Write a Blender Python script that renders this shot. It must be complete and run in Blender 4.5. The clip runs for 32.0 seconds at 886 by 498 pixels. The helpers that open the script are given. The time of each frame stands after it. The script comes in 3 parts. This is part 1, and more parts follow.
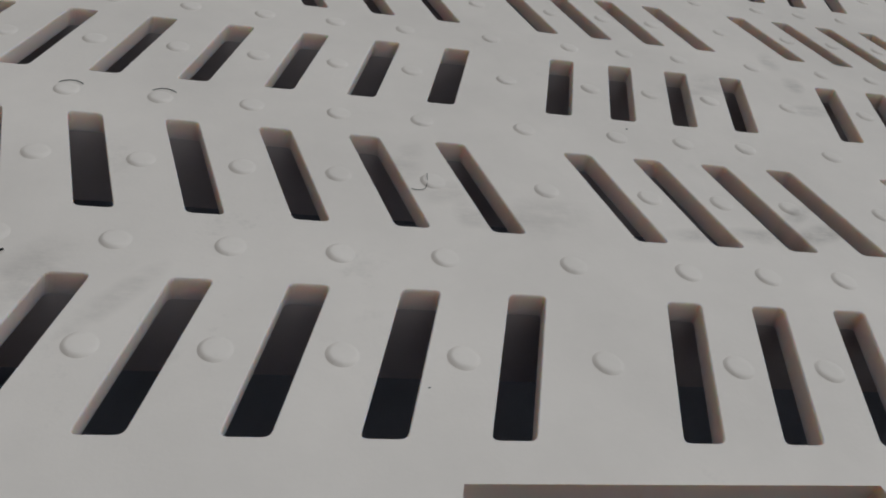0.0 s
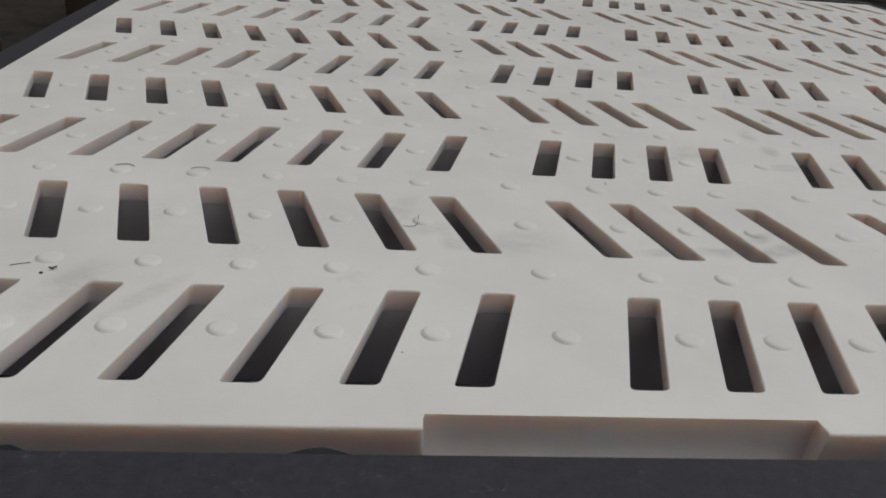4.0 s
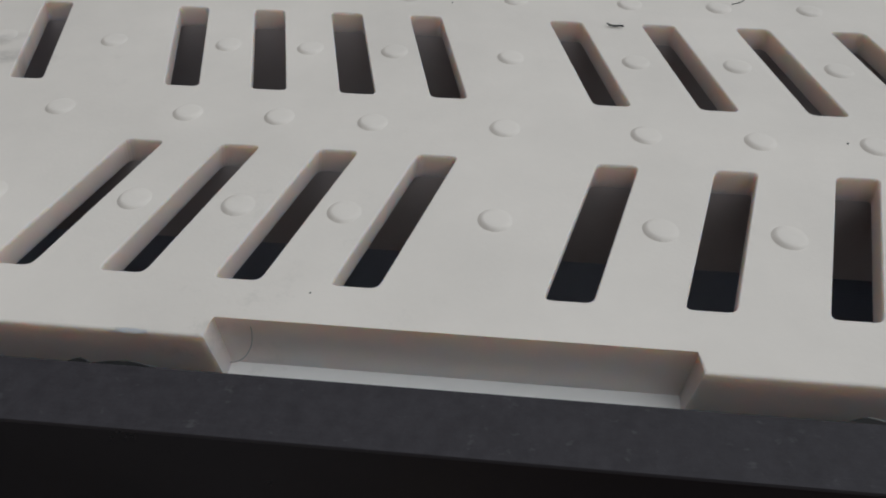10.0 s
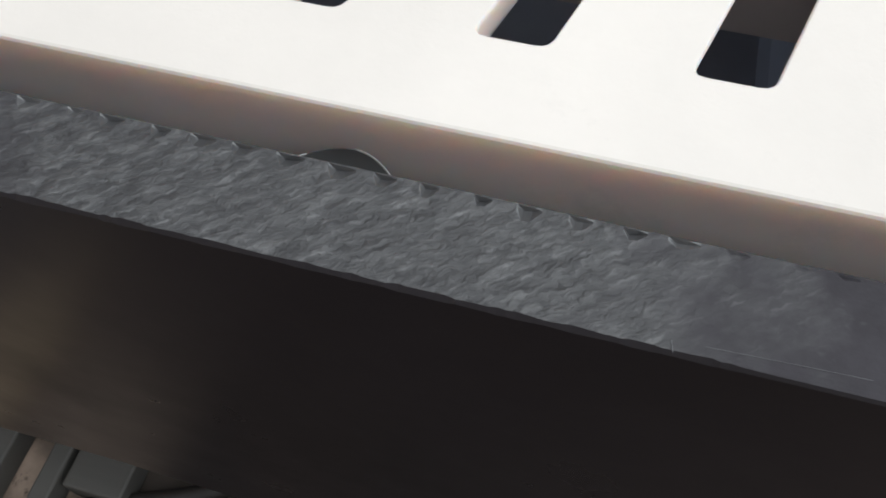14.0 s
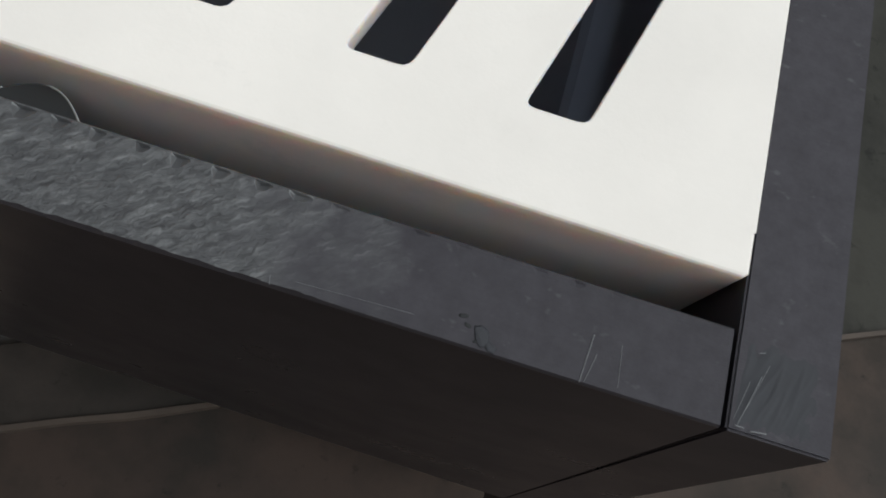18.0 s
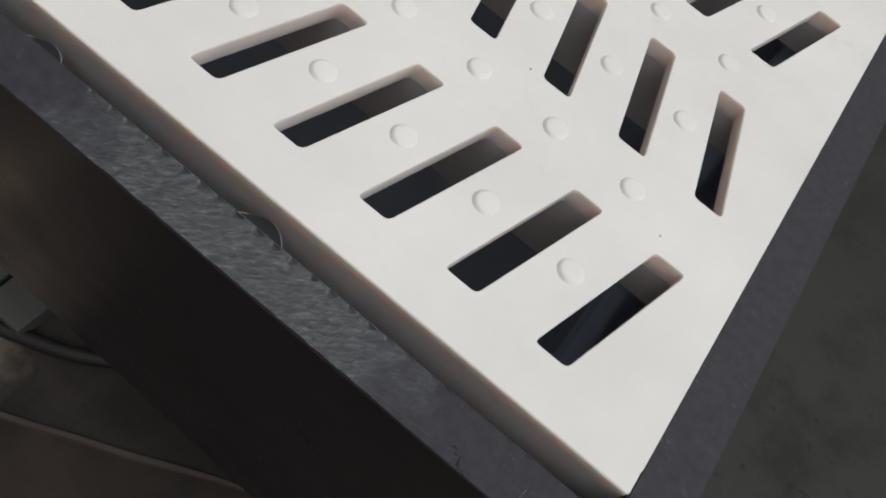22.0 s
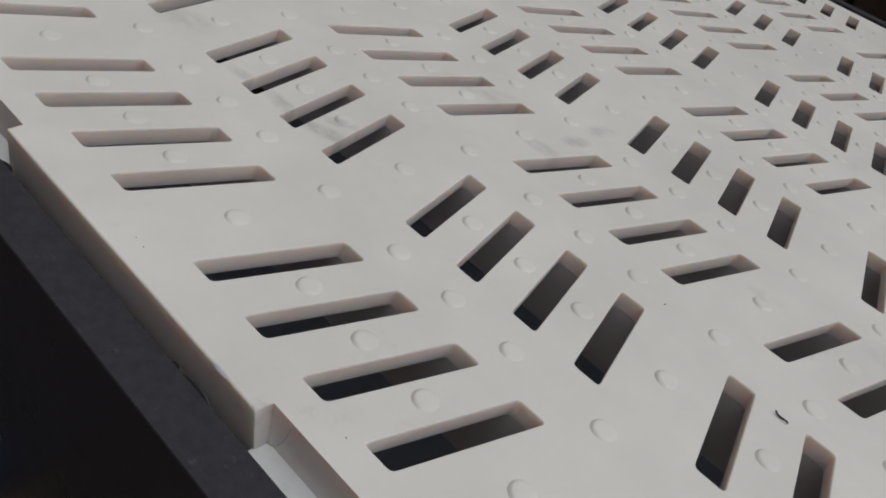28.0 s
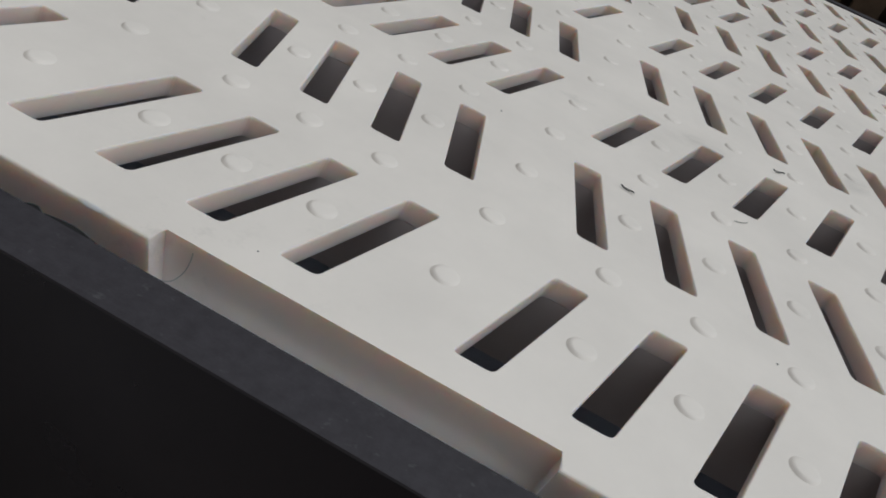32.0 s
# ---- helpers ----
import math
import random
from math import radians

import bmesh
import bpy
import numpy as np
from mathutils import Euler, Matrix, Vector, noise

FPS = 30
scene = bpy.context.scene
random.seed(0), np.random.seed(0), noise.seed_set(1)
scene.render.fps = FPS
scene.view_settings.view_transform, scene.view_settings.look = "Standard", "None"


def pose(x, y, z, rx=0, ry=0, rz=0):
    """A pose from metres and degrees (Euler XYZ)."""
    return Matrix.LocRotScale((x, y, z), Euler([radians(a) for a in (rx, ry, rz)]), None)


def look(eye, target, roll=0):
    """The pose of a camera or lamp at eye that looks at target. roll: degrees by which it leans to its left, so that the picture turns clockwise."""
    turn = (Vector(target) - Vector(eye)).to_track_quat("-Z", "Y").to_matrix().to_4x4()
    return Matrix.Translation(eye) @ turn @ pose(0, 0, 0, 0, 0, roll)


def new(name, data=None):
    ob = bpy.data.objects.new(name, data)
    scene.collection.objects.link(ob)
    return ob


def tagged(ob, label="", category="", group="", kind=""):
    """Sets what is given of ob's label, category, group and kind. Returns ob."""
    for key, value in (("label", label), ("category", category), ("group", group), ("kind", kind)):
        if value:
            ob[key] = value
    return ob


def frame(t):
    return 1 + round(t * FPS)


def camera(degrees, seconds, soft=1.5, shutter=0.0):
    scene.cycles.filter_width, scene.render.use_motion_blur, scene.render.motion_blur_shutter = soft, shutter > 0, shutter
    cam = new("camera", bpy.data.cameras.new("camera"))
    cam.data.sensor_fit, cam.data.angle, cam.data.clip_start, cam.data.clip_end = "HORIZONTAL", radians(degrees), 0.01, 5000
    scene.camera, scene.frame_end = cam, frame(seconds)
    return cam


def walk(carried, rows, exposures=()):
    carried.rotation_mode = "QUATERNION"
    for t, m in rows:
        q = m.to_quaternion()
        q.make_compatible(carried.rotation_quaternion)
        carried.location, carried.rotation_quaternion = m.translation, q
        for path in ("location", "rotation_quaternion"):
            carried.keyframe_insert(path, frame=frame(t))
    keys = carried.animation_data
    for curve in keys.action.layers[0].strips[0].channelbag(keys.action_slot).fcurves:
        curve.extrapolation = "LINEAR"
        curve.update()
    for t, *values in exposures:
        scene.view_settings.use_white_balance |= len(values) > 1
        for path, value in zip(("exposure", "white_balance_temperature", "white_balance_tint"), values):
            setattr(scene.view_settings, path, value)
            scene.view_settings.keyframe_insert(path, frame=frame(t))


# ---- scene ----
cam = camera(57.21, 32.0, soft=1.85, shutter=0.0)
# seconds, eye (m), turn (degrees)
PATH = [
    (0, -0.1436, -0.1705, 0.2143, 52.04, -9.39, -6.47),
    (0.5, -0.1336, -0.1896, 0.2169, 52.24, -8.16, -5.60),
    (1, -0.1291, -0.2103, 0.2179, 52.83, -7.03, -4.78),
    (1.5, -0.1169, -0.2295, 0.2106, 54.28, -5.80, -3.84),
    (2, -0.1095, -0.2506, 0.2007, 56.19, -5.02, -3.41),
    (2.5, -0.1083, -0.2587, 0.1939, 58.66, -4.87, -3.70),
    (4.5, -0.1051, -0.2576, 0.1840, 64.46, -3.67, -3.62),
    (5, -0.0718, -0.2480, 0.1888, 64.03, -3.04, -2.95),
    (5.5, -0.0214, -0.2319, 0.1993, 61.01, -2.96, -3.03),
    (6, 0.0269, -0.2135, 0.2050, 57.18, -2.45, -2.81),
    (6.5, 0.0767, -0.1881, 0.2008, 53.66, -1.94, -1.33),
    (7, 0.1198, -0.1724, 0.2000, 52.76, -1.13, -0.42),
    (7.5, 0.1489, -0.1966, 0.2160, 52.06, -0.21, 0.69),
    (8, 0.1543, -0.2346, 0.2318, 51.65, -0.25, 1.56),
    (8.5, 0.1700, -0.2550, 0.2461, 51.65, 0.07, 2.56),
    (9, 0.2219, -0.2373, 0.2496, 50.14, -0.15, 3.73),
    (9.5, 0.2882, -0.2032, 0.2344, 48.00, -0.21, 5.20),
    (10, 0.3708, -0.1852, 0.1894, 47.52, 0.61, 6.06),
    (10.5, 0.4184, -0.1821, 0.1534, 47.45, 1.06, 6.26),
    (11, 0.4533, -0.1747, 0.1343, 46.62, 1.34, 7.53),
    (11.5, 0.4906, -0.1575, 0.1169, 45.84, 0.07, 10.04),
    (12, 0.5288, -0.1623, 0.1116, 41.95, -1.44, 13.45),
    (12.5, 0.5681, -0.1479, 0.1144, 36.17, -2.40, 12.83),
    (13, 0.6079, -0.1342, 0.1046, 35.06, -1.81, 13.10),
    (13.5, 0.6217, -0.1293, 0.1109, 32.08, -0.00, 14.83),
    (14, 0.6346, -0.1239, 0.1185, 31.95, 0.37, 15.31),
    (14.5, 0.6523, -0.1114, 0.1236, 29.40, 1.20, 15.24),
    (15, 0.6598, -0.1024, 0.1227, 25.98, -0.22, 13.45),
    (15.5, 0.6699, -0.0938, 0.1273, 21.22, 0.33, 13.11),
    (17.5, 0.6873, -0.0934, 0.1539, 18.61, -8.06, 11.29),
    (18, 0.6837, -0.1078, 0.1645, 20.48, -7.57, 15.91),
    (18.5, 0.6834, -0.1167, 0.1768, 21.11, -7.47, 20.93),
    (19, 0.6878, -0.1272, 0.1870, 22.34, -9.88, 23.48),
    (19.5, 0.6881, -0.1342, 0.2015, 23.17, -11.26, 26.66),
    (20, 0.6830, -0.1352, 0.2205, 21.51, -13.38, 28.15),
    (20.5, 0.6861, -0.1428, 0.2410, 21.47, -13.43, 30.33),
    (21, 0.6899, -0.1562, 0.2499, 22.71, -14.10, 32.37),
    (21.5, 0.6737, -0.1634, 0.2611, 24.34, -16.58, 34.48),
    (22, 0.6720, -0.1727, 0.2648, 29.82, -17.57, 36.09),
    (22.5, 0.6607, -0.1697, 0.2757, 32.55, -17.68, 37.52),
    (23, 0.6423, -0.1713, 0.2725, 35.99, -19.37, 38.08),
    (23.5, 0.6284, -0.1712, 0.2718, 40.51, -20.31, 38.87),
    (24, 0.6189, -0.1661, 0.2849, 43.91, -20.37, 40.11),
    (24.5, 0.6070, -0.1643, 0.2900, 46.60, -20.61, 40.43),
    (25, 0.5913, -0.1633, 0.2942, 49.17, -20.02, 40.73),
    (25.5, 0.5773, -0.1638, 0.2931, 50.26, -19.09, 41.46),
    (26, 0.5505, -0.1659, 0.2864, 50.54, -17.98, 42.60),
    (26.5, 0.5158, -0.1669, 0.2782, 52.02, -17.18, 44.17),
    (28.5, 0.3994, -0.1874, 0.2186, 54.17, -16.61, 43.49),
    (29, 0.3786, -0.2017, 0.1880, 55.44, -15.53, 39.03),
    (29.5, 0.3747, -0.2177, 0.1773, 53.19, -15.72, 35.17),
    (30, 0.3691, -0.2310, 0.1696, 51.43, -17.56, 32.58),
    (30.5, 0.3765, -0.2385, 0.1700, 52.09, -19.14, 30.52),
    (31, 0.3874, -0.2344, 0.1696, 53.05, -19.73, 28.01),
    (31.5, 0.3970, -0.2236, 0.1719, 54.28, -19.50, 25.19),
    (32, 0.3981, -0.2182, 0.1750, 55.15, -19.68, 21.88),
]
EXPOSURE = [(0, -0.25), (1, -0.15), (2, -0.05), (5, 0.05), (9, 0.06), (10, 0.02), (10.5, 0.15), (11, 0.4), (11.5, 0.7), (12, 0.95), (12.5, 1.25),
            (13, 1.4), (13.5, 1.35), (14, 1.05), (15, 0.85), (17.5, 0.85), (20, 0.82), (21, 0.77), (22, 0.6), (22.5, 0.38), (23, 0.18), (24, 0.03),
            (26, 0.06), (29, 0.05), (29.5, 0.3), (30, 0.45), (30.5, 0.52), (31, 0.55), (31.5, 0.4), (32, 0.22)]
TINT = [(0, 11), (10, 10), (13, 11), (17, 8), (20, 9), (22, 10), (24, 14), (26, 13), (28, 11), (32, 10)]          # a drift of the white balance, green to magenta
walk(cam, [(t, pose(*p)) for t, *p in PATH], [(t, stops, 6500, float(np.interp(t, *zip(*TINT)))) for t, stops in EXPOSURE])

# ---- light: a bright overcast sky, with its brightest part to the right of the box ----
ELEVATION, AZIMUTH = 60, 24          # degrees above the ground, and round from +x towards +y
world = bpy.data.worlds.new("sky")
scene.world = world
world.use_nodes = True
sky = world.node_tree.nodes.new("ShaderNodeTexSky")
sky.sky_type, sky.sun_disc = "NISHITA", False
sky.sun_elevation, sky.sun_rotation = radians(ELEVATION), radians(90 - AZIMUTH)
sky.dust_density, sky.air_density = 4.0, 1.0
back = world.node_tree.nodes["Background"]
back.inputs["Strength"].default_value = 0.009
world.node_tree.links.new(sky.outputs[0], back.inputs[0])
sun = new("sun", bpy.data.lights.new("sun", "SUN"))
sun.data.energy, sun.data.angle, sun.data.color = 2.03, radians(100), (0.88, 0.957, 0.995)
sun.matrix_world = look((0, 0, 0), (-math.cos(radians(ELEVATION)) * math.cos(radians(AZIMUTH)),
                                    -math.cos(radians(ELEVATION)) * math.sin(radians(AZIMUTH)), -math.sin(radians(ELEVATION))))


# ---- materials ----
def material(name, rough=0.5, metal=0.0):
    m = bpy.data.materials.new(name)
    m.use_nodes = True
    b = m.node_tree.nodes["Principled BSDF"]
    b.inputs["Roughness"].default_value, b.inputs["Metallic"].default_value = rough, metal
    return m, m.node_tree.nodes, m.node_tree.links, b


def noise_node(nodes, links, co, scale, detail=4.0, rough=0.55, stretch=(1, 1, 1)):
    mp = nodes.new("ShaderNodeMapping")
    mp.inputs["Scale"].default_value = stretch
    links.new(co, mp.inputs["Vector"])
    n = nodes.new("ShaderNodeTexNoise")
    n.inputs["Scale"].default_value, n.inputs["Detail"].default_value, n.inputs["Roughness"].default_value = scale, detail, rough
    links.new(mp.outputs[0], n.inputs["Vector"])
    return n.outputs["Fac"]


def ramp(nodes, links, fac, stops):
    r = nodes.new("ShaderNodeValToRGB")
    while len(r.color_ramp.elements) < len(stops):
        r.color_ramp.elements.new(0.5)
    for e, (at, c) in zip(r.color_ramp.elements, stops):
        e.position, e.color = at, (*c, 1) if len(c) == 3 else c
    links.new(fac, r.inputs[0])
    return r.outputs[0]


def mix(nodes, links, fac, a, b, how="MIX"):
    x = nodes.new("ShaderNodeMix")
    x.data_type, x.blend_type = "RGBA", how
    for sock, v in ((x.inputs[0], fac), (x.inputs[6], a), (x.inputs[7], b)):
        if isinstance(v, (int, float)):
            sock.default_value = v
        elif isinstance(v, tuple):
            sock.default_value = (*v, 1)
        else:
            links.new(v, sock)
    return x.outputs[2]


def bump(nodes, links, b, height, strength, distance):
    n = nodes.new("ShaderNodeBump")
    n.inputs["Strength"].default_value, n.inputs["Distance"].default_value = strength, distance
    links.new(height, n.inputs["Height"])
    links.new(n.outputs[0], b.inputs["Normal"])


def place_of(nodes):
    return nodes.new("ShaderNodeTexCoord").outputs["Object"]


# x, y, length, width, turn (degrees) and strength of single smears and boot prints
SMEARS = ((-0.088, 0.170, 0.020, 0.009, 70, 0.5), (-0.070, 0.146, 0.016, 0.008, 30, 0.4), (-0.061, 0.131, 0.012, 0.008, 80, 0.5), (-0.025, 0.131, 0.026, 0.016, 15, 0.4),
          (-0.050, 0.127, 0.018, 0.009, 0, 0.5), (0.0545, 0.125, 0.020, 0.006, 5, 0.7), (0.091, 0.127, 0.022, 0.007, -4, 0.9), (0.124, 0.133, 0.022, 0.007, 24, 1.0),
          (0.116, 0.147, 0.018, 0.005, 40, 0.7), (0.194, 0.309, 0.013, 0.008, 70, 0.9), (0.192, 0.344, 0.016, 0.008, 80, 0.7))
SOFT_SMEARS = ((0.190, 0.272, 0.018, 0.008, 10, 0.6), (-0.238, 0.071, 0.026, 0.014, 65, 0.6), (-0.204, 0.062, 0.026, 0.006, 55, 0.5), (0.442, 0.309, 0.024, 0.014, 20, 0.5),
               (0.557, 0.377, 0.022, 0.012, 60, 0.5), (0.128, 0.300, 0.020, 0.012, 35, 0.45), (0.115, 0.285, 0.030, 0.010, 5, 0.4))


def white_plastic(name, tint, deep=0.7):
    """Moulded off-white polyethylene: faint waves, sheen painted as cloudy tone, cloudy grime, dull gloss."""
    m, nodes, links, b = material(name, 0.5)
    co = nodes.new("ShaderNodeNewGeometry").outputs["Position"]
    # the panel's patchy sheen is put into the base colour
    cloud_sheen = noise_node(nodes, links, co, 9, 6, 0.6)
    base = ramp(nodes, links, cloud_sheen, [(0.28, tuple(v * 0.90 for v in tint)), (0.72, tuple(v * 1.06 for v in tint))])
    grime = noise_node(nodes, links, co, 38, 8, 0.72)
    where = noise_node(nodes, links, co, 5.5, 3, 0.5)
    gm = nodes.new("ShaderNodeMath")
    gm.operation = "MULTIPLY"
    links.new(ramp(nodes, links, grime, [(0.56, (0, 0, 0)), (0.74, (1, 1, 1))]), gm.inputs[0])
    links.new(ramp(nodes, links, where, [(0.52, (0, 0, 0)), (0.7, (0.5, 0.5, 0.5))]), gm.inputs[1])
    dirty = mix(nodes, links, gm.outputs[0], base, (0.36, 0.33, 0.30))
    # boot smears and rub marks with places of their own
    smear = noise_node(nodes, links, co, 95, 6, 0.7, (0.5, 1, 1))
    smear = ramp(nodes, links, smear, [(0.36, (0.12, 0.12, 0.12)), (0.62, (1, 1, 1))])
    for x, y, length, width, turn, much in SMEARS + SOFT_SMEARS:
        there = nodes.new("ShaderNodeMapping")
        there.vector_type = "TEXTURE"
        there.inputs["Location"].default_value = (x, y, 0)
        there.inputs["Rotation"].default_value = (0, 0, radians(turn))
        there.inputs["Scale"].default_value = (length, width, 1)
        links.new(co, there.inputs["Vector"])
        d = nodes.new("ShaderNodeVectorMath")
        d.operation = "LENGTH"
        links.new(there.outputs[0], d.inputs[0])
        near = nodes.new("ShaderNodeMapRange")
        near.inputs[1].default_value, near.inputs[2].default_value = 0.45, 1.15
        near.inputs[3].default_value, near.inputs[4].default_value = 0.55 * much, 0
        links.new(d.outputs["Value"], near.inputs[0])
        both = nodes.new("ShaderNodeMath")
        both.operation = "MULTIPLY"
        links.new(near.outputs[0], both.inputs[0])
        links.new(smear, both.inputs[1])
        dirty = mix(nodes, links, both.outputs[0], dirty, (0.34, 0.305, 0.28))
    links.new(dirty, b.inputs["Base Color"])
    links.new(ramp(nodes, links, noise_node(nodes, links, co, 60, 5), [(0.3, (0.42,) * 3), (0.7, (0.58,) * 3)]), b.inputs["Roughness"])
    b.inputs["Specular IOR Level"].default_value = 0.35
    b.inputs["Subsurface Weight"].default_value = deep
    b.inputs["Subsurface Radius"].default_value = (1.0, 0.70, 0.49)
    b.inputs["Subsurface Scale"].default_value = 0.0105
    bump(nodes, links, b, noise_node(nodes, links, co, 420, 3, 0.6), 0.12, 0.0006)
    return m


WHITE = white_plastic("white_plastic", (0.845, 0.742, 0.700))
TOP_WHITE = white_plastic("white_plastic_top", (0.834, 0.762, 0.703), 0.0)          # no subsurface light on top; WHITE's browner tint paints the walls' shade
LEDGE_WHITE = white_plastic("ledge_white_plastic", (0.930, 0.905, 0.885), 0.0)          # paler copy: the ledge's bright light is put into its colour

m, nodes, links, b = material("black_board_face", 0.3)
co = place_of(nodes)
links.new(ramp(nodes, links, noise_node(nodes, links, co, 14, 6), [(0.3, (0.0168, 0.0147, 0.0182)), (0.75, (0.0248, 0.0216, 0.0264))]), b.inputs["Base Color"])
links.new(ramp(nodes, links, noise_node(nodes, links, co, 30, 5), [(0.3, (0.26,) * 3), (0.7, (0.36,) * 3)]), b.inputs["Roughness"])
bump(nodes, links, b, noise_node(nodes, links, co, 160, 3), 0.05, 0.0005)
b.inputs["Specular IOR Level"].default_value = 0.6
BLACK = m


def sawn(name, torn_x, dark):
    """The sawn top edge of a black plastic board: dull grey, with a stretch of torn flakes that lie at all slants and glint."""
    m, nodes, links, b = material(name, 0.5)
    co = nodes.new("ShaderNodeNewGeometry").outputs["Position"]

    def calc(how, *values):
        n = nodes.new("ShaderNodeMath")
        n.operation = how
        for sock, v in zip(n.inputs, values):
            if isinstance(v, (int, float)):
                sock.default_value = v
            else:
                links.new(v, sock)
        return n.outputs[0]

    xyz = nodes.new("ShaderNodeSeparateXYZ")
    links.new(co, xyz.inputs[0])
    patchy = noise_node(nodes, links, co, 75, 3, 0.5)
    far = calc("ABSOLUTE", calc("SUBTRACT", calc("MULTIPLY_ADD", patchy, 0.07, xyz.outputs[0]), torn_x[0] + 0.035))
    r = nodes.new("ShaderNodeMapRange")
    r.inputs[1].default_value, r.inputs[2].default_value = torn_x[1], torn_x[1] + torn_x[2]
    r.inputs[3].default_value, r.inputs[4].default_value = 1, 0
    links.new(far, r.inputs[0])
    torn = r.outputs[0]
    # flakes: cells about 3 mm long, each a facet with a slant and a shade of its own
    mp = nodes.new("ShaderNodeMapping")
    mp.vector_type = "TEXTURE"
    mp.inputs["Rotation"].default_value = (0, 0, radians(38))
    mp.inputs["Scale"].default_value = (2.0, 0.74, 1)
    wob = nodes.new("ShaderNodeVectorMath")
    wob.operation = "MULTIPLY_ADD"
    wn = nodes.new("ShaderNodeTexNoise")
    wn.inputs["Scale"].default_value = 420
    links.new(co, wn.inputs["Vector"])
    links.new(wn.outputs["Color"], wob.inputs[0])
    wob.inputs[1].default_value = (0.0024, 0.0018, 0)
    links.new(co, wob.inputs[2])
    links.new(wob.outputs[0], mp.inputs["Vector"])
    cells = nodes.new("ShaderNodeTexVoronoi")
    cells.inputs["Scale"].default_value = 500
    links.new(mp.outputs[0], cells.inputs["Vector"])
    off = nodes.new("ShaderNodeVectorMath")
    off.operation = "SUBTRACT"
    links.new(mp.outputs[0], off.inputs[0])
    links.new(cells.outputs["Position"], off.inputs[1])
    slant = nodes.new("ShaderNodeVectorMath")
    slant.operation = "SUBTRACT"
    links.new(cells.outputs["Color"], slant.inputs[0])
    slant.inputs[1].default_value = (0.5, 0.5, 0.5)
    tilt = nodes.new("ShaderNodeVectorMath")
    tilt.operation = "DOT_PRODUCT"
    links.new(off.outputs[0], tilt.inputs[0])
    links.new(slant.outputs[0], tilt.inputs[1])
    shade = nodes.new("ShaderNodeSeparateColor")
    links.new(cells.outputs["Color"], shade.inputs[0])
    broad = noise_node(nodes, links, co, 190, 6, 0.65)
    grey = ramp(nodes, links, broad, [(0.3, tuple(dark * v for v in (0.0390, 0.0353, 0.0402))), (0.7, tuple(dark * v for v in (0.0575, 0.0524, 0.0594)))])
    # pale facets and streaks paint part of the flakes' glint into the colour
    flake = ramp(nodes, links, shade.outputs[2], [(0.0, (0.054, 0.052, 0.054)), (0.7, (0.074, 0.072, 0.074)), (0.86, (0.090, 0.088, 0.090)), (1.0, (0.17, 0.166, 0.166))])
    flake = mix(nodes, links, 0.72, flake, ramp(nodes, links, noise_node(nodes, links, mp.outputs[0], 420, 5, 0.62), [(0.32, (0.036, 0.034, 0.036)), (0.52, (0.066, 0.064, 0.066)), (0.66, (0.115, 0.112, 0.113)), (0.78, (0.22, 0.216, 0.217))]))
    glint_streak = ramp(nodes, links, noise_node(nodes, links, mp.outputs[0], 760, 2, 0.5, (0.55, 1, 1)), [(0.60, (0, 0, 0)), (0.76, (0.5, 0.5, 0.5))])
    flake = mix(nodes, links, glint_streak, flake, (0.23, 0.225, 0.228))
    grey = mix(nodes, links, torn, grey, flake)
    dots = ramp(nodes, links, noise_node(nodes, links, co, 330, 2, 0.5, (0.7, 1, 1)), [(0.66, (0, 0, 0)), (0.80, (0.38, 0.38, 0.38))])
    links.new(mix(nodes, links, dots, grey, (0.12, 0.117, 0.12)), b.inputs["Base Color"])
    links.new(calc("MULTIPLY_ADD", torn, 0.28, 0.12), b.inputs["Specular IOR Level"])
    links.new(calc("MULTIPLY_ADD", torn, -0.16, calc("MULTIPLY_ADD", broad, 0.3, 0.42)), b.inputs["Roughness"])
    lines = noise_node(nodes, links, co, 900, 2, 0.5, (0.06, 1, 1))
    fine = noise_node(nodes, links, co, 1500, 2, 0.5)
    rise = calc("MULTIPLY", calc("MULTIPLY", tilt.outputs["Value"], 0.24), torn)
    rise = calc("MULTIPLY_ADD", lines, 0.00008, rise)
    rough_cut = calc("MULTIPLY", noise_node(nodes, links, mp.outputs[0], 420, 5, 0.62), torn)
    rise = calc("MULTIPLY_ADD", rough_cut, 0.0009, calc("MULTIPLY_ADD", fine, 0.00006, rise))
    bump(nodes, links, b, rise, 1.0, 1.0)
    return m


SAWN = sawn("sawn_black_edge", (0.588, 0.051, 0.040), 0.95)
SAWN_SIDE = sawn("sawn_black_side_edge", (5.0, 0.01, 0.01), 1.0)

m, nodes, links, b = material("ribbed_underside", 0.5)
co = place_of(nodes)
links.new(ramp(nodes, links, noise_node(nodes, links, co, 25, 5), [(0.3, (0.53, 0.480, 0.475)), (0.7, (0.61, 0.553, 0.548))]), b.inputs["Base Color"])
bump(nodes, links, b, noise_node(nodes, links, co, 120, 3), 0.1, 0.0008)
JOIST = m

GROUND = -0.350
# two worn slabs meet at the joint: greenish grey behind it, rusty brown in front
JOINT_START, JOINT_WAY = Vector((-0.6, -0.566, 0)), Vector((1, 0.436, 0)).normalized()
m, nodes, links, b = material("stained_concrete", 0.7)
co = nodes.new("ShaderNodeNewGeometry").outputs["Position"]
big = noise_node(nodes, links, co, 2.6, 7, 0.62)
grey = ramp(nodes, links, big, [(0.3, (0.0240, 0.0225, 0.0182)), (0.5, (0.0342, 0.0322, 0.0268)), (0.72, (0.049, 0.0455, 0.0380))])
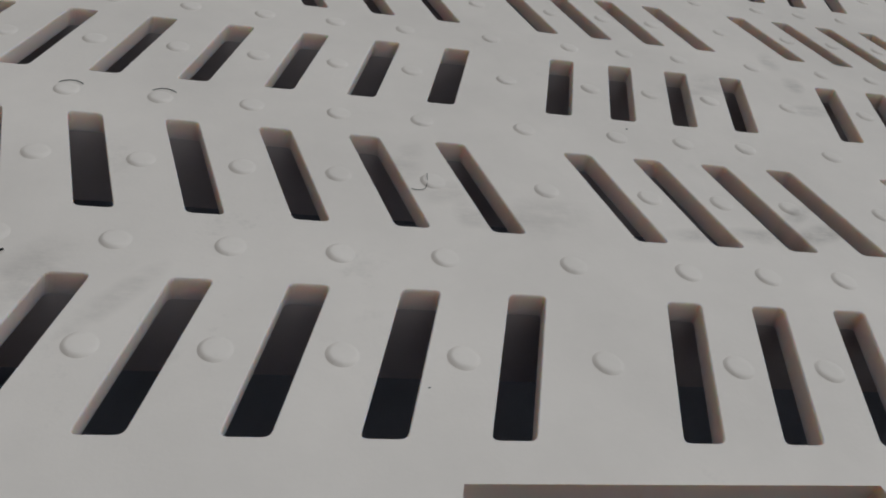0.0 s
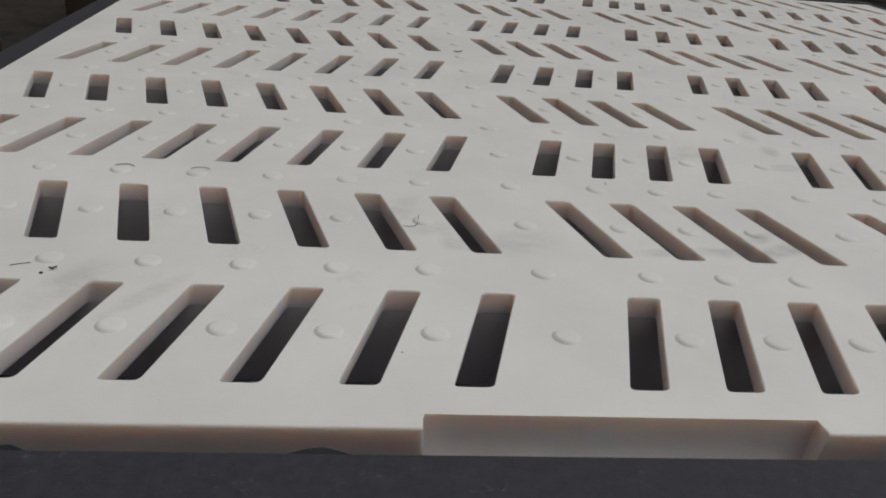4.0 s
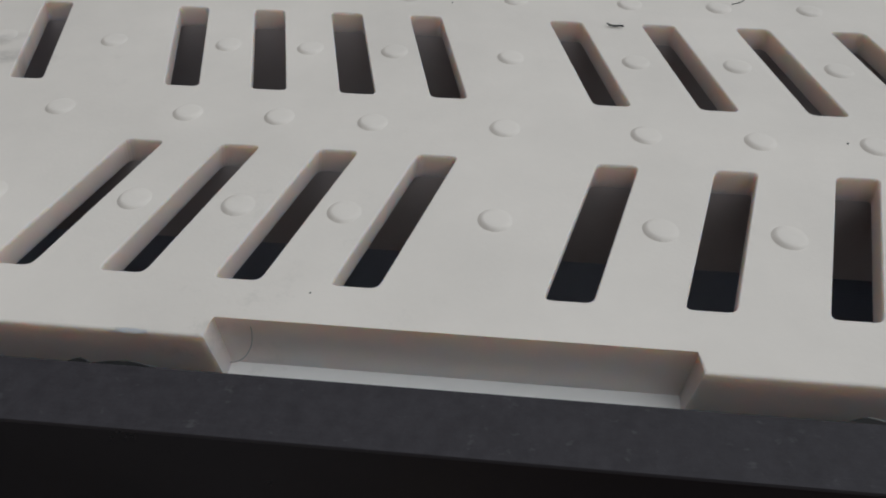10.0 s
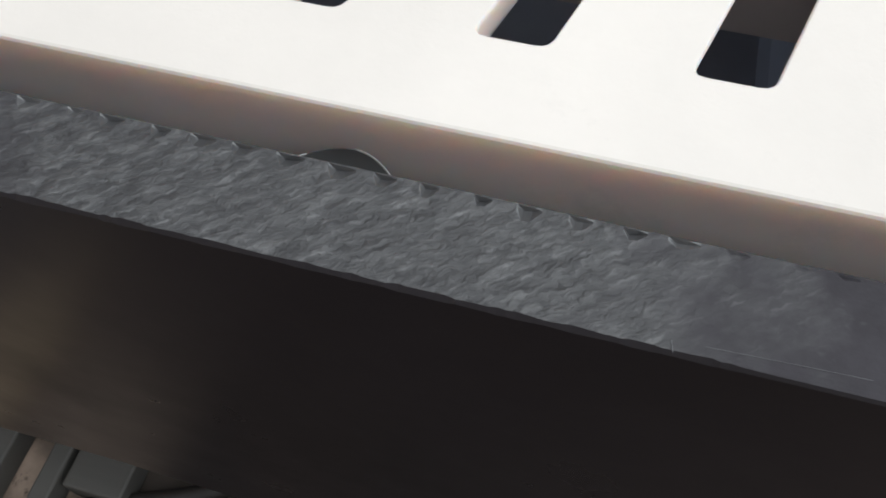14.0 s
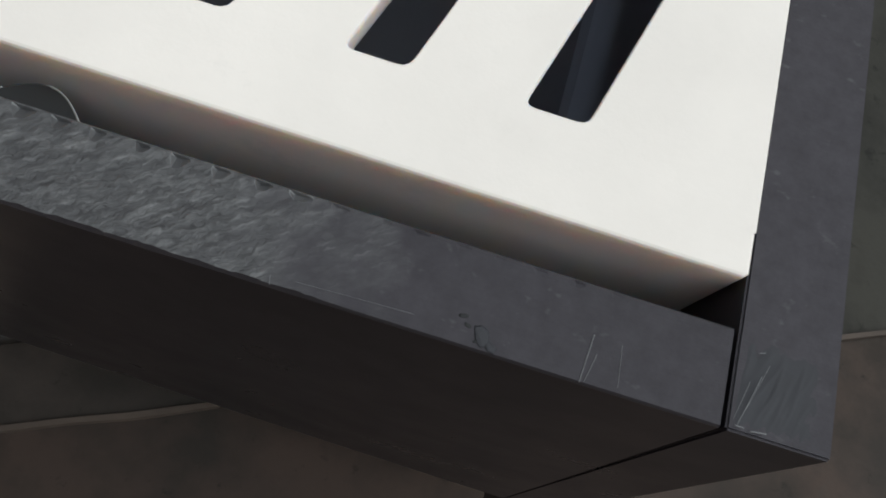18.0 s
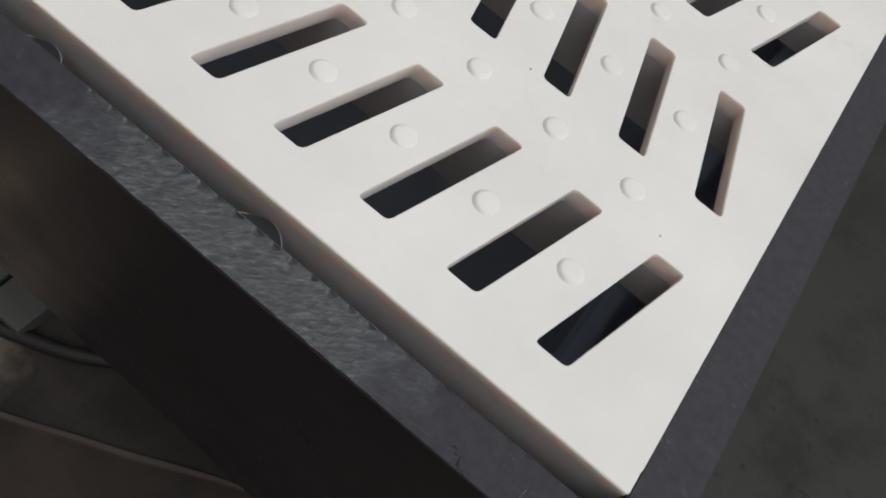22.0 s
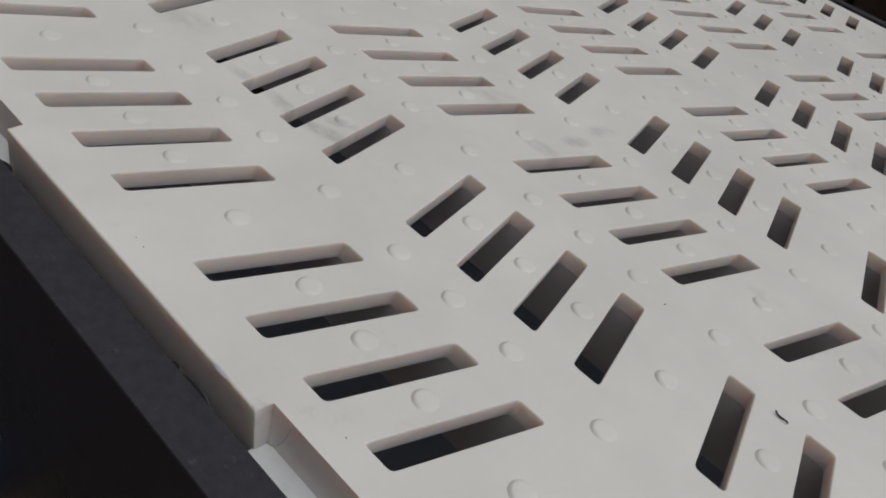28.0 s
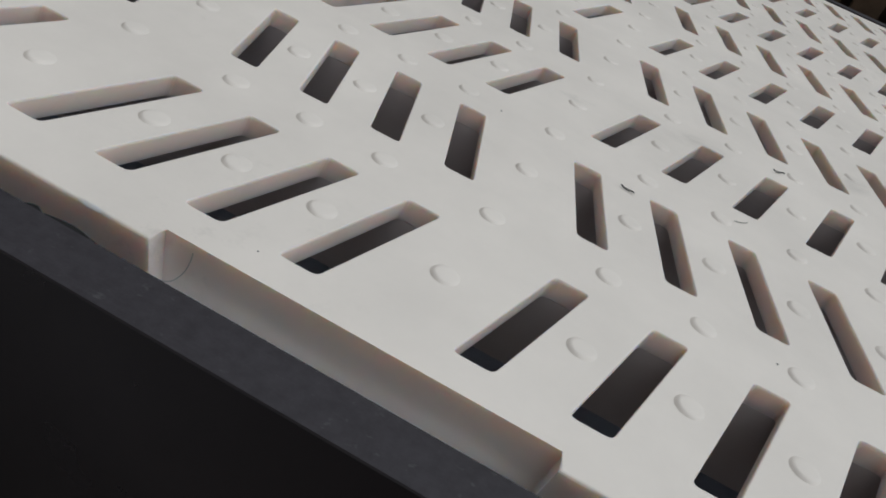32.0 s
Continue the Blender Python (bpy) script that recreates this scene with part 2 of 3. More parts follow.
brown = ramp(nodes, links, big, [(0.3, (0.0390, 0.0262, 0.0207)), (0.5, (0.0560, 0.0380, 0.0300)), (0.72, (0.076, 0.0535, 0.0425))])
where = nodes.new("ShaderNodeSeparateXYZ")
links.new(co, where.inputs[0])
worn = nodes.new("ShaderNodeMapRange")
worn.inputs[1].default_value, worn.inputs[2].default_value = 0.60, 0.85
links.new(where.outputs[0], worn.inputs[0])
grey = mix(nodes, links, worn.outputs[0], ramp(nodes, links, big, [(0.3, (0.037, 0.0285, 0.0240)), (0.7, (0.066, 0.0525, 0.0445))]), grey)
side = nodes.new("ShaderNodeVectorMath")
side.operation = "DOT_PRODUCT"
links.new(co, side.inputs[0])
side.inputs[1].default_value = (JOINT_WAY.y, -JOINT_WAY.x, 0)
edge = nodes.new("ShaderNodeMapRange")
at = JOINT_START.dot(Vector((JOINT_WAY.y, -JOINT_WAY.x, 0)))
edge.inputs[1].default_value, edge.inputs[2].default_value = at - 0.004, at + 0.004
links.new(side.outputs["Value"], edge.inputs[0])
lit_front = nodes.new("ShaderNodeMapRange")          # the front slab, away from the box, is painted pale as if lit
lit_front.inputs[1].default_value, lit_front.inputs[2].default_value = -0.19, -0.29
links.new(where.outputs[1], lit_front.inputs[0])
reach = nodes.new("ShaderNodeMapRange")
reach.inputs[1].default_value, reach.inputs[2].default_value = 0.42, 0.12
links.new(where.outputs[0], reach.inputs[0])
lit_mask = nodes.new("ShaderNodeMath")
lit_mask.operation = "MULTIPLY"
links.new(lit_front.outputs[0], lit_mask.inputs[0])
links.new(reach.outputs[0], lit_mask.inputs[1])
brown = mix(nodes, links, lit_mask.outputs[0], brown, ramp(nodes, links, big, [(0.3, (0.160, 0.147, 0.150)), (0.7, (0.250, 0.230, 0.235))]))
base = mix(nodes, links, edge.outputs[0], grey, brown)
# a tan patch added beside the front board to brighten its reflection
tan_patch = nodes.new("ShaderNodeMapping")
tan_patch.vector_type = "TEXTURE"
tan_patch.inputs["Location"].default_value, tan_patch.inputs["Scale"].default_value = (0.315, -0.100, GROUND), (0.178, 0.095, 1)
links.new(co, tan_patch.inputs["Vector"])
far = nodes.new("ShaderNodeVectorMath")
far.operation = "LENGTH"
links.new(tan_patch.outputs[0], far.inputs[0])
uneven = nodes.new("ShaderNodeMath")
uneven.operation = "MULTIPLY_ADD"
links.new(noise_node(nodes, links, co, 22, 5, 0.6), uneven.inputs[0])
uneven.inputs[1].default_value = 0.35
links.new(far.outputs["Value"], uneven.inputs[2])
tan_mask = ramp(nodes, links, uneven.outputs[0], [(0.0, (1, 1, 1)), (1.0, (0, 0, 0))])
tan_mask.node.color_ramp.elements[0].position = 0.75
base = mix(nodes, links, tan_mask, base, (0.390, 0.290, 0.228))
blotch = ramp(nodes, links, noise_node(nodes, links, co, 13, 5, 0.6), [(0.48, (0, 0, 0)), (0.66, (0.65, 0.65, 0.65))])
base = mix(nodes, links, blotch, base, (0.016, 0.0145, 0.012))
pale = ramp(nodes, links, noise_node(nodes, links, co, 31, 6, 0.7, (1, 0.6, 1)), [(0.60, (0, 0, 0)), (0.76, (0.5, 0.5, 0.5))])
base = mix(nodes, links, pale, base, (0.050, 0.044, 0.037))
spot = ramp(nodes, links, noise_node(nodes, links, co, 55, 6, 0.7), [(0.60, (0, 0, 0)), (0.70, (0.8, 0.8, 0.8))])
links.new(mix(nodes, links, spot, base, (0.012, 0.011, 0.009)), b.inputs["Base Color"])
links.new(ramp(nodes, links, big, [(0.3, (0.5,) * 3), (0.7, (0.85,) * 3)]), b.inputs["Roughness"])
bump(nodes, links, b, noise_node(nodes, links, co, 90, 5, 0.7), 0.25, 0.002)
b.inputs["Specular IOR Level"].default_value = 0.18
CONCRETE = m


def timber(name, dark, light):
    m, nodes, links, b = material(name, 0.65)
    co = place_of(nodes)
    g = noise_node(nodes, links, co, 26, 6, 0.6, (0.12, 1, 1))
    links.new(ramp(nodes, links, g, [(0.3, dark), (0.7, light)]), b.inputs["Base Color"])
    bump(nodes, links, b, g, 0.25, 0.002)
    return m


PINE = timber("pine_wood", (0.30, 0.16, 0.08), (0.55, 0.33, 0.18))
BROWN_WOOD = timber("dark_brown_wood", (0.03, 0.018, 0.012), (0.10, 0.06, 0.04))
GREY_WOOD = timber("weathered_grey_wood", (0.05, 0.047, 0.044), (0.09, 0.084, 0.077))


def plain(name, colour, rough=0.5, spread=0.25):
    m, nodes, links, b = material(name, rough)
    co = place_of(nodes)
    f = noise_node(nodes, links, co, 20, 5)
    links.new(ramp(nodes, links, f, [(0.25, tuple(v * (1 - spread) for v in colour)), (0.75, tuple(v * (1 + spread) for v in colour))]), b.inputs["Base Color"])
    bump(nodes, links, b, noise_node(nodes, links, co, 150, 3), 0.15, 0.0008)
    return m


BLUE = plain("blue_plastic", (0.02, 0.10, 0.36), 0.4)
BEIGE = plain("beige_stone", (0.33, 0.28, 0.20), 0.75)
TAN = plain("light_brown_board", (0.42, 0.30, 0.19), 0.6, 0.12)
SHEET = plain("slate_blue_sheet", (0.114, 0.121, 0.150), 0.45, 0.15)
nodes, links = SHEET.node_tree.nodes, SHEET.node_tree.links          # translucence added so that light from behind brightens the slots
thin, both = nodes.new("ShaderNodeBsdfTranslucent"), nodes.new("ShaderNodeAddShader")
thin.inputs["Color"].default_value = (0.165, 0.175, 0.20, 1)
links.new(nodes["Principled BSDF"].outputs[0], both.inputs[0])
links.new(thin.outputs[0], both.inputs[1])
links.new(both.outputs[0], nodes["Material Output"].inputs["Surface"])
RUBBER = plain("dark_rubber", (0.018, 0.014, 0.012), 0.6)
CHIP = plain("chipped_plastic", (0.060, 0.059, 0.061), 0.28, 0.3)
CHIP.node_tree.nodes["Principled BSDF"].inputs["Specular IOR Level"].default_value = 1.0
BLACK_BIT = plain("black_swarf", (0.006, 0.006, 0.0065), 0.7)
CLEAR_BIT = plain("pale_swarf", (0.36, 0.35, 0.34), 0.3)
DULL_BIT = plain("dull_grey_burr", (0.13, 0.13, 0.135), 0.45)
FILM = plain("dark_film", (0.040, 0.0395, 0.044), 0.46, 0.30)
FILM.node_tree.nodes["Principled BSDF"].inputs["Specular IOR Level"].default_value = 0.12
HAIR = plain("dark_fibre", (0.02, 0.018, 0.016), 0.5)
JOINT = plain("pinkish_mortar", (0.068, 0.049, 0.038), 0.8)
BOUNCE_WALL = plain("warm_bounce_wall", (0.42, 0.35, 0.29), 0.85)
RUST = plain("rusty_sacking", (0.12, 0.075, 0.045), 0.8, 0.5)


# ---- building ----
def part(name, bm, mats, parent=None, label=""):
    me = bpy.data.meshes.new(name)
    bmesh.ops.recalc_face_normals(bm, faces=bm.faces)
    bm.to_mesh(me)
    bm.free()
    for mt in mats if isinstance(mats, (list, tuple)) else (mats,):
        me.materials.append(mt)
    ob = new(name, me)
    if parent:
        ob.parent = parent
    if label:
        ob["label"] = label
    return ob


def box(bm, lo, hi, bev=0.0, seg=2):
    """A box from corner to corner with rounded edges."""
    made = bmesh.ops.create_cube(bm, size=1)["verts"]
    for v in made:
        v.co = Vector([(a + c) / 2 + p * (c - a) for a, c, p in zip(lo, hi, v.co)])
    if bev:
        edges = list({e for v in made for e in v.link_edges})
        bmesh.ops.bevel(bm, geom=edges, offset=bev, segments=seg, affect="EDGES", profile=0.5)


def prism(bm, outline, z0, z1, bev=0.0, plain_at=99.0):
    """A flat outline between two heights, its upper rim rounded but for the side at y = plain_at."""
    low = [bm.verts.new((x, y, z0)) for x, y in outline]
    top = [bm.verts.new((x, y, z1)) for x, y in outline]
    n = len(outline)
    bm.faces.new(top)
    bm.faces.new(low[::-1])
    for i in range(n):
        bm.faces.new((low[i], low[(i + 1) % n], top[(i + 1) % n], top[i]))
    if bev:
        rim = [e for e in bm.edges if e.verts[0] in top and e.verts[1] in top and not all(abs(v.co.y - plain_at) < 1e-5 for v in e.verts)]
        bmesh.ops.bevel(bm, geom=rim, offset=bev, segments=2, affect="EDGES", profile=0.5)


# the slotted panel
LEFT, RIGHT, FRONT, REAR = -0.4097, 0.7563, -0.0265, 1.1610
LENGTH, WIDE, LEAN, ROW = 0.0740, 0.0147, 0.0193, 0.1177
ROWS, THICK, SKIRT = 10, 0.0108, 0.030
NOTCHES = ((-0.0846, 0.0682), (0.2770, 0.4294))
NOTCH_BACK, STRIP = -0.0173, -0.0150
first = 0.0164
CENTRES = ([-0.0703 - 0.0448 * k + first for k in range(7, -1, -1)] + [0.04 * k + first for k in range(4)]
           + [0.1930 + 0.04 * k + first for k in range(4)] + [0.3832 + 0.0449 * k + first for k in range(8)])
BETWEEN = [(a + c) / 2 for a, c in zip(CENTRES, CENTRES[1:])]


def slot_loop(cx, y0, lean, grow, z, wider=0.0, r=0.0022, steps=4):
    """The rounded outline of one slot, corner by corner from near left, leaning by lean over its length."""
    g = grow
    ends = []
    for sx, sy in ((-1, 0), (1, 0), (1, 1), (-1, 1)):
        y = y0 - g if sy == 0 else y0 + LENGTH + g
        f = (y - y0) / LENGTH - 0.5
        ends.append(Vector((cx + sx * (WIDE / 2 + g + wider) + lean * f, y)))
    loop = []
    for i, p in enumerate(ends):
        a, c = (ends[i - 1] - p).normalized(), (ends[(i + 1) % 4] - p).normalized()
        start, stop = p + a * (r + g), p + c * (r + g)
        for k in range(steps):
            t = k / (steps - 1)
            q = start * (1 - t) ** 2 + p * 2 * t * (1 - t) + stop * t ** 2
            loop.append((q.x, q.y, z))
    return loop


def slotted_plate():
    verts, faces = [], []

    def add(points):
        verts.extend(points)
        return list(range(len(verts) - len(points), len(verts)))

    walls = [LEFT] + BETWEEN + [RIGHT]
    for r in range(ROWS):
        near = r * ROW
        lean = LEAN if r % 2 == 0 else -LEAN
        y0 = STRIP if r == 0 else near - (ROW - LENGTH) / 2
        y1 = near + LENGTH + (ROW - LENGTH) / 2 if r < ROWS - 1 else REAR
        for c, cx in enumerate(CENTRES):
            x0, x1 = walls[c], walls[c + 1]
            rect = ((x0, y0), (x1, y0), (x1, y1), (x0, y1))
            top = add([(x, y, 0.0) for x, y in rect])
            low = add([(x, y, -THICK) for x, y in rect])
            jig = 0.0003 * noise.noise((cx * 40, near * 40, 0))
            rings = [add(slot_loop(cx + jig + s, near, lean, g, z, w)) for g, z, s, w in ((0.0010, 0.0, 0, 0), (0.0007, -0.0002, 0, 0), (0.0005, -0.0010, 0, 0), (0.0003, -THICK, -0.0005, 0.0011))]
            n = len(rings[0])
            for outer, ring, flip in ((top, rings[0], False), (low, rings[-1], True)):
                for k in range(4):
                    quad = [outer[k], outer[(k + 1) % 4], ring[(k + 1) * 4 % n], ring[k * 4 + 3]]
                    faces.append(quad[::-1] if flip else quad)
                    for s in range(3):
                        tri = [outer[k], ring[k * 4 + s + 1], ring[k * 4 + s]]
                        faces.append(tri[::-1] if flip else tri)
            for a, d in zip(rings, rings[1:]):
                for k in range(n):
                    faces.append([a[k], a[(k + 1) % n], d[(k + 1) % n], d[k]])
    for (ax, ay), (cx, cy) in (((LEFT, STRIP), (LEFT, REAR)), ((LEFT, REAR), (RIGHT, REAR)), ((RIGHT, REAR), (RIGHT, STRIP))):
        faces.append(add([(ax, ay, 0), (cx, cy, 0), (cx, cy, -THICK), (ax, ay, -THICK)]))
    me = bpy.data.meshes.new("slotted_plate")
    me.from_pydata(verts, [], faces)
    bm = bmesh.new()
    bm.from_mesh(me)
    bmesh.ops.remove_doubles(bm, verts=bm.verts, dist=1e-6)
    bm.to_mesh(me)
    bm.free()
    me.materials.append(WHITE)
    return me


def front_rim():
    """The front rim with its two tapering recesses open towards the plate."""
    bm = bmesh.new()
    xs = [LEFT] + BETWEEN + [RIGHT]
    outline = [(x, STRIP) for x in xs] + [(RIGHT, FRONT + 0.0012), (RIGHT - 0.0012, FRONT)]
    for a, c in reversed(NOTCHES):
        outline += [(c, FRONT), (c, NOTCH_BACK), (a, NOTCH_BACK), (a, FRONT)]
    outline += [(LEFT + 0.0012, FRONT), (LEFT, FRONT + 0.0012)]
    prism(bm, outline[::-1], -0.052, 0.0, 0.0009, STRIP)
    for v in bm.verts:
        if v.co.z < -0.02:
            if v.co.y < FRONT + 0.0015:                                # the face leans inwards towards its foot
                v.co.y += 0.0045
            for a, c in NOTCHES:
                if abs(v.co.x - a) < 1e-4 and v.co.y < STRIP - 1e-4:
                    v.co.x += 0.0052
                if abs(v.co.x - c) < 1e-4 and v.co.y < STRIP - 1e-4:
                    v.co.x -= 0.0052
    bmesh.ops.delete(bm, geom=[f for f in bm.faces if all(abs(v.co.y - STRIP) < 1e-5 for v in f.verts)], context="FACES")
    return bm


panel = new("slotted_panel")
tagged(panel, "off-white plastic grating panel with herringbone rows of slots, lightly soiled", "grating")
bm = front_rim()
bm.from_mesh(slotted_plate())
bmesh.ops.remove_doubles(bm, verts=bm.verts, dist=1e-6)
bmesh.ops.recalc_face_normals(bm, faces=bm.faces)
# top faces take the unscattered tint, walls and rims the browner shaded one
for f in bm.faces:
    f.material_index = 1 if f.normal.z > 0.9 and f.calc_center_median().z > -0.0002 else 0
part("slotted_plate", bm, (WHITE, TOP_WHITE), panel)
bm = bmesh.new()                         # a burr torn up along the lip beside a recess
bmesh.ops.create_icosphere(bm, subdivisions=3, radius=1)
for v in bm.verts:
    v.co = Vector((0.2535 + v.co.x * 0.0068, FRONT + 0.0004 + v.co.y * 0.0011 + 0.0006 * v.co.x ** 2, -0.0007 + v.co.z * 0.0009))
part("torn_lip", bm, WHITE, panel)
for a, c in NOTCHES:                     # tabs along the rear that fit the recesses of a next panel
    bm = bmesh.new()
    prism(bm, [(a + 0.0075, REAR - 0.0002), (c - 0.0025, REAR - 0.0002), (c - 0.0035, REAR + 0.0180), (a + 0.0085, REAR + 0.0180)], -SKIRT, -0.0001, 0.0005)
    part("rear_tab", bm, WHITE, panel)
for a, c in NOTCHES:
    bm = bmesh.new()
    box(bm, (a + 0.001, FRONT - 0.0010, -0.0290), (c - 0.001, NOTCH_BACK + 0.001, -0.0228), 0.0006)
    part("recess_ledge", bm, LEDGE_WHITE, panel)
for name, lo, hi in (("side_rim", (LEFT, STRIP + 0.0002, -SKIRT), (LEFT + 0.007, REAR - 0.0082, -THICK - 0.0002)),
                     ("side_rim", (RIGHT - 0.007, STRIP + 0.0002, -SKIRT), (RIGHT, REAR - 0.0082, -THICK - 0.0002)),
                     ("rear_rim", (LEFT, REAR - 0.008, -SKIRT), (RIGHT, REAR, -THICK - 0.0002))):
    bm = bmesh.new()
    box(bm, lo, hi, 0.0008)
    part(name, bm, WHITE, panel)


# low round studs: a flat disc with a rolled rim, standing proud on one side and running out flush on the other
def stud_points(r, h):
    rings = ((r, -0.0001), (r * 0.95, h * 0.14), (r * 0.87, h * 0.47), (r * 0.77, h * 0.84), (r * 0.65, h), (r * 0.34, h))
    n = 20
    verts = [(q * math.cos(2 * math.pi * k / n), q * math.sin(2 * math.pi * k / n), z * (0.57 - 0.47 * q / r * math.cos(2 * math.pi * k / n - 0.75)) if z > 0 else z)
             for q, z in rings for k in range(n)]
    verts.append((0, 0, h * 0.56))
    faces = [(i * n + k, i * n + (k + 1) % n, (i + 1) * n + (k + 1) % n, (i + 1) * n + k) for i in range(len(rings) - 1) for k in range(n)]
    faces += [((len(rings) - 1) * n + k, (len(rings) - 1) * n + (k + 1) % n, len(verts) - 1) for k in range(n)]
    return verts, faces


STUD_R, STUD_H = 0.0066, 0.0015
sv, sf = stud_points(STUD_R, STUD_H)
stud_mesh = bpy.data.meshes.new("stud")
stud_mesh.from_pydata(sv, [], sf)
stud_mesh.materials.append(TOP_WHITE)
for p in stud_mesh.polygons:
    p.use_smooth = True
spots = sorted(((x, 0.5 * LENGTH + k * ROW / 2) for k in range(2 * ROWS - 1) for x in BETWEEN), key=lambda s: s[1])
rest_v, rest_f = [], []
for n, (x, y) in enumerate(spots):
    x, y = x + random.uniform(-0.0004, 0.0004), y + random.uniform(-0.0004, 0.0004)
    if n < 298:
        s = new("stud", stud_mesh)
        s.parent, s.location = panel, (x, y, 0)
        s.rotation_euler = (random.uniform(-0.02, 0.02), random.uniform(-0.02, 0.02), random.uniform(-0.3, 0.3))
    else:
        base = len(rest_v)
        rest_v += [(px + x, py + y, pz) for px, py, pz in sv]
        rest_f += [tuple(i + base for i in f) for f in sf]
me = bpy.data.meshes.new("far_studs")
me.from_pydata(rest_v, [], rest_f)
me.materials.append(TOP_WHITE)
for p in me.polygons:
    p.use_smooth = True
tagged(new("far_studs", me), kind="stuff").parent = panel

# ---- the black box that the panel lies in ----
TOP, BASE = -0.0016, -0.205
BOARD_IN, BOARD_OUT = -0.0386, -0.0615
SIDE_IN, SIDE_OUT = 0.7566, 0.7805
crate = new("black_board_box")
tagged(crate, "open box of thick black plastic boards with rough sawn edges", "box")


def board(name, lo, hi, edge, label=""):
    """A plastic board on edge: smooth faces, a sawn top with slightly broken corners."""
    bm = bmesh.new()
    box(bm, lo, hi, 0.0006, 2)
    for f in bm.faces:
        f.normal_update()
        f.material_index = 1 if f.normal.z > 0.5 else 0
    return part(name, bm, (BLACK, edge), crate, label)


def foot(x):
    """The height of the front board's lower edge, which drops towards the corner."""
    return BASE - 0.034 * max(0.0, min(1.0, (x - 0.48) / 0.28))


def front_board():
    """The front board, its inner top edge torn into chips at an even pitch by the saw's teeth."""
    bm = bmesh.new()
    x0, x1 = -0.4125, 0.7553
    rng = random.Random(4)
    rows = [(x0, 0.0, 0.0, False), (0.2, 0.0, 0.0, False), (0.48, 0.0, 0.0, False)]
    nick = 0.5078
    while nick < 0.735:
        strong = 1.0 if nick < 0.655 else rng.choice((0.25, 0.4, 0.7))
        wide, deep = rng.uniform(0.0034, 0.0060) * (0.6 + 0.4 * strong), rng.uniform(0.0008, 0.0016) * strong
        reach, slip = rng.uniform(0.0024, 0.0040) * (0.5 + 0.5 * strong), nick + rng.uniform(-0.0009, 0.0009)
        keen = strong == 1.0
        rows += [(slip - wide / 2, 0.0, reach * 0.45, keen), (slip - wide * 0.22, deep, reach, keen), (slip + wide * 0.12, deep * 0.8, reach * 0.95, keen), (slip + wide / 2, 0.0, reach * 0.35, False)]
        nick += 0.0092
    rows.append((x1, 0.0, 0.0, False))
    made = []
    for x, deep, reach, _ in rows:
        rag = 0.0005 * rng.random() if 0.53 < x < 0.67 else 0.0
        reach = max(reach, 0.0013)
        prof = [(BOARD_IN, foot(x)), (BOARD_IN, TOP - 0.0045), (BOARD_IN, TOP - 0.0004), (BOARD_IN - 0.0004, TOP - deep * 0.25), (BOARD_IN - 0.0009, TOP - deep),
                (BOARD_IN - reach, TOP), (BOARD_OUT + 0.0005 + rag, TOP), (BOARD_OUT, TOP - 0.0006 - rag), (BOARD_OUT, foot(x))]
        made.append([bm.verts.new((x, y, z)) for y, z in prof])
    for a, c, row in zip(made, made[1:], rows):
        for k in range(len(a)):
            f = bm.faces.new((a[k], c[k], c[(k + 1) % len(a)], a[(k + 1) % len(a)]))
            f.material_index = 0 if k in (0, 1, 6, 7, 8) else 2 if row[3] and k in (3, 4) else 1
    for k in (0, 8):                                                   # the seam at the corner closes towards the foot
        made[-1][k].co.x += 0.0011
    bm.faces.new(made[0])
    bm.faces.new(made[-1][::-1])
    return part("front_board", bm, (BLACK, SAWN, CHIP), crate)


front_board()
bm = bmesh.new()                         # the side board reaches lower in front, its unseen rear cut high for light
ends = [[bm.verts.new((x, y, z)) for y, z in ((BOARD_OUT, -0.298), (0.10, -0.298), (0.13, BASE), (1.215, BASE), (1.215, TOP), (BOARD_OUT, TOP))] for x in (SIDE_IN, SIDE_OUT)]
bm.faces.new(ends[0][::-1])
bm.faces.new(ends[1])
for k in range(6):
    bm.faces.new((ends[0][k], ends[0][(k + 1) % 6], ends[1][(k + 1) % 6], ends[1][k]))
bmesh.ops.recalc_face_normals(bm, faces=bm.faces)
bmesh.ops.bevel(bm, geom=bm.edges[:], offset=0.0006, segments=2, affect="EDGES")
for f in bm.faces:
    f.normal_update()
    f.material_index = 1 if f.normal.z > 0.5 else 0
part("side_board", bm, (BLACK, SAWN_SIDE), crate)
board("side_board", (-0.4365, BOARD_OUT, BASE), (-0.4130, 1.215, TOP), SAWN_SIDE)
board("rear_board", (-0.4128, 1.1910, BASE), (SIDE_IN - 0.0003, 1.2150, TOP), SAWN_SIDE)
for k in range(ROWS - 1):
    y = LENGTH + k * ROW + (ROW - LENGTH) / 2
    bm = bmesh.new()
    low, shallow, half = -0.0525, -0.0310, 0.0216
    side = [(-0.4120, -THICK - 0.0001), (-0.4120, shallow), (-0.3600, shallow), (-0.3500, low), (0.6900, low), (0.7000, shallow), (0.7555, shallow), (0.7555, -THICK - 0.0001)]
    near_side, far_side = [[bm.verts.new((x, y + s * half, z)) for x, z in side] for s in (-1, 1)]
    bm.faces.new(near_side)
    bm.faces.new(far_side[::-1])
    for i in range(len(side)):
        bm.faces.new((near_side[i], far_side[i], far_side[(i + 1) % len(side)], near_side[(i + 1) % len(side)]))
    part("joist", bm, JOIST, crate, "off-white cross joist under the panel")

# ---- ground and surroundings ----
bm = bmesh.new()
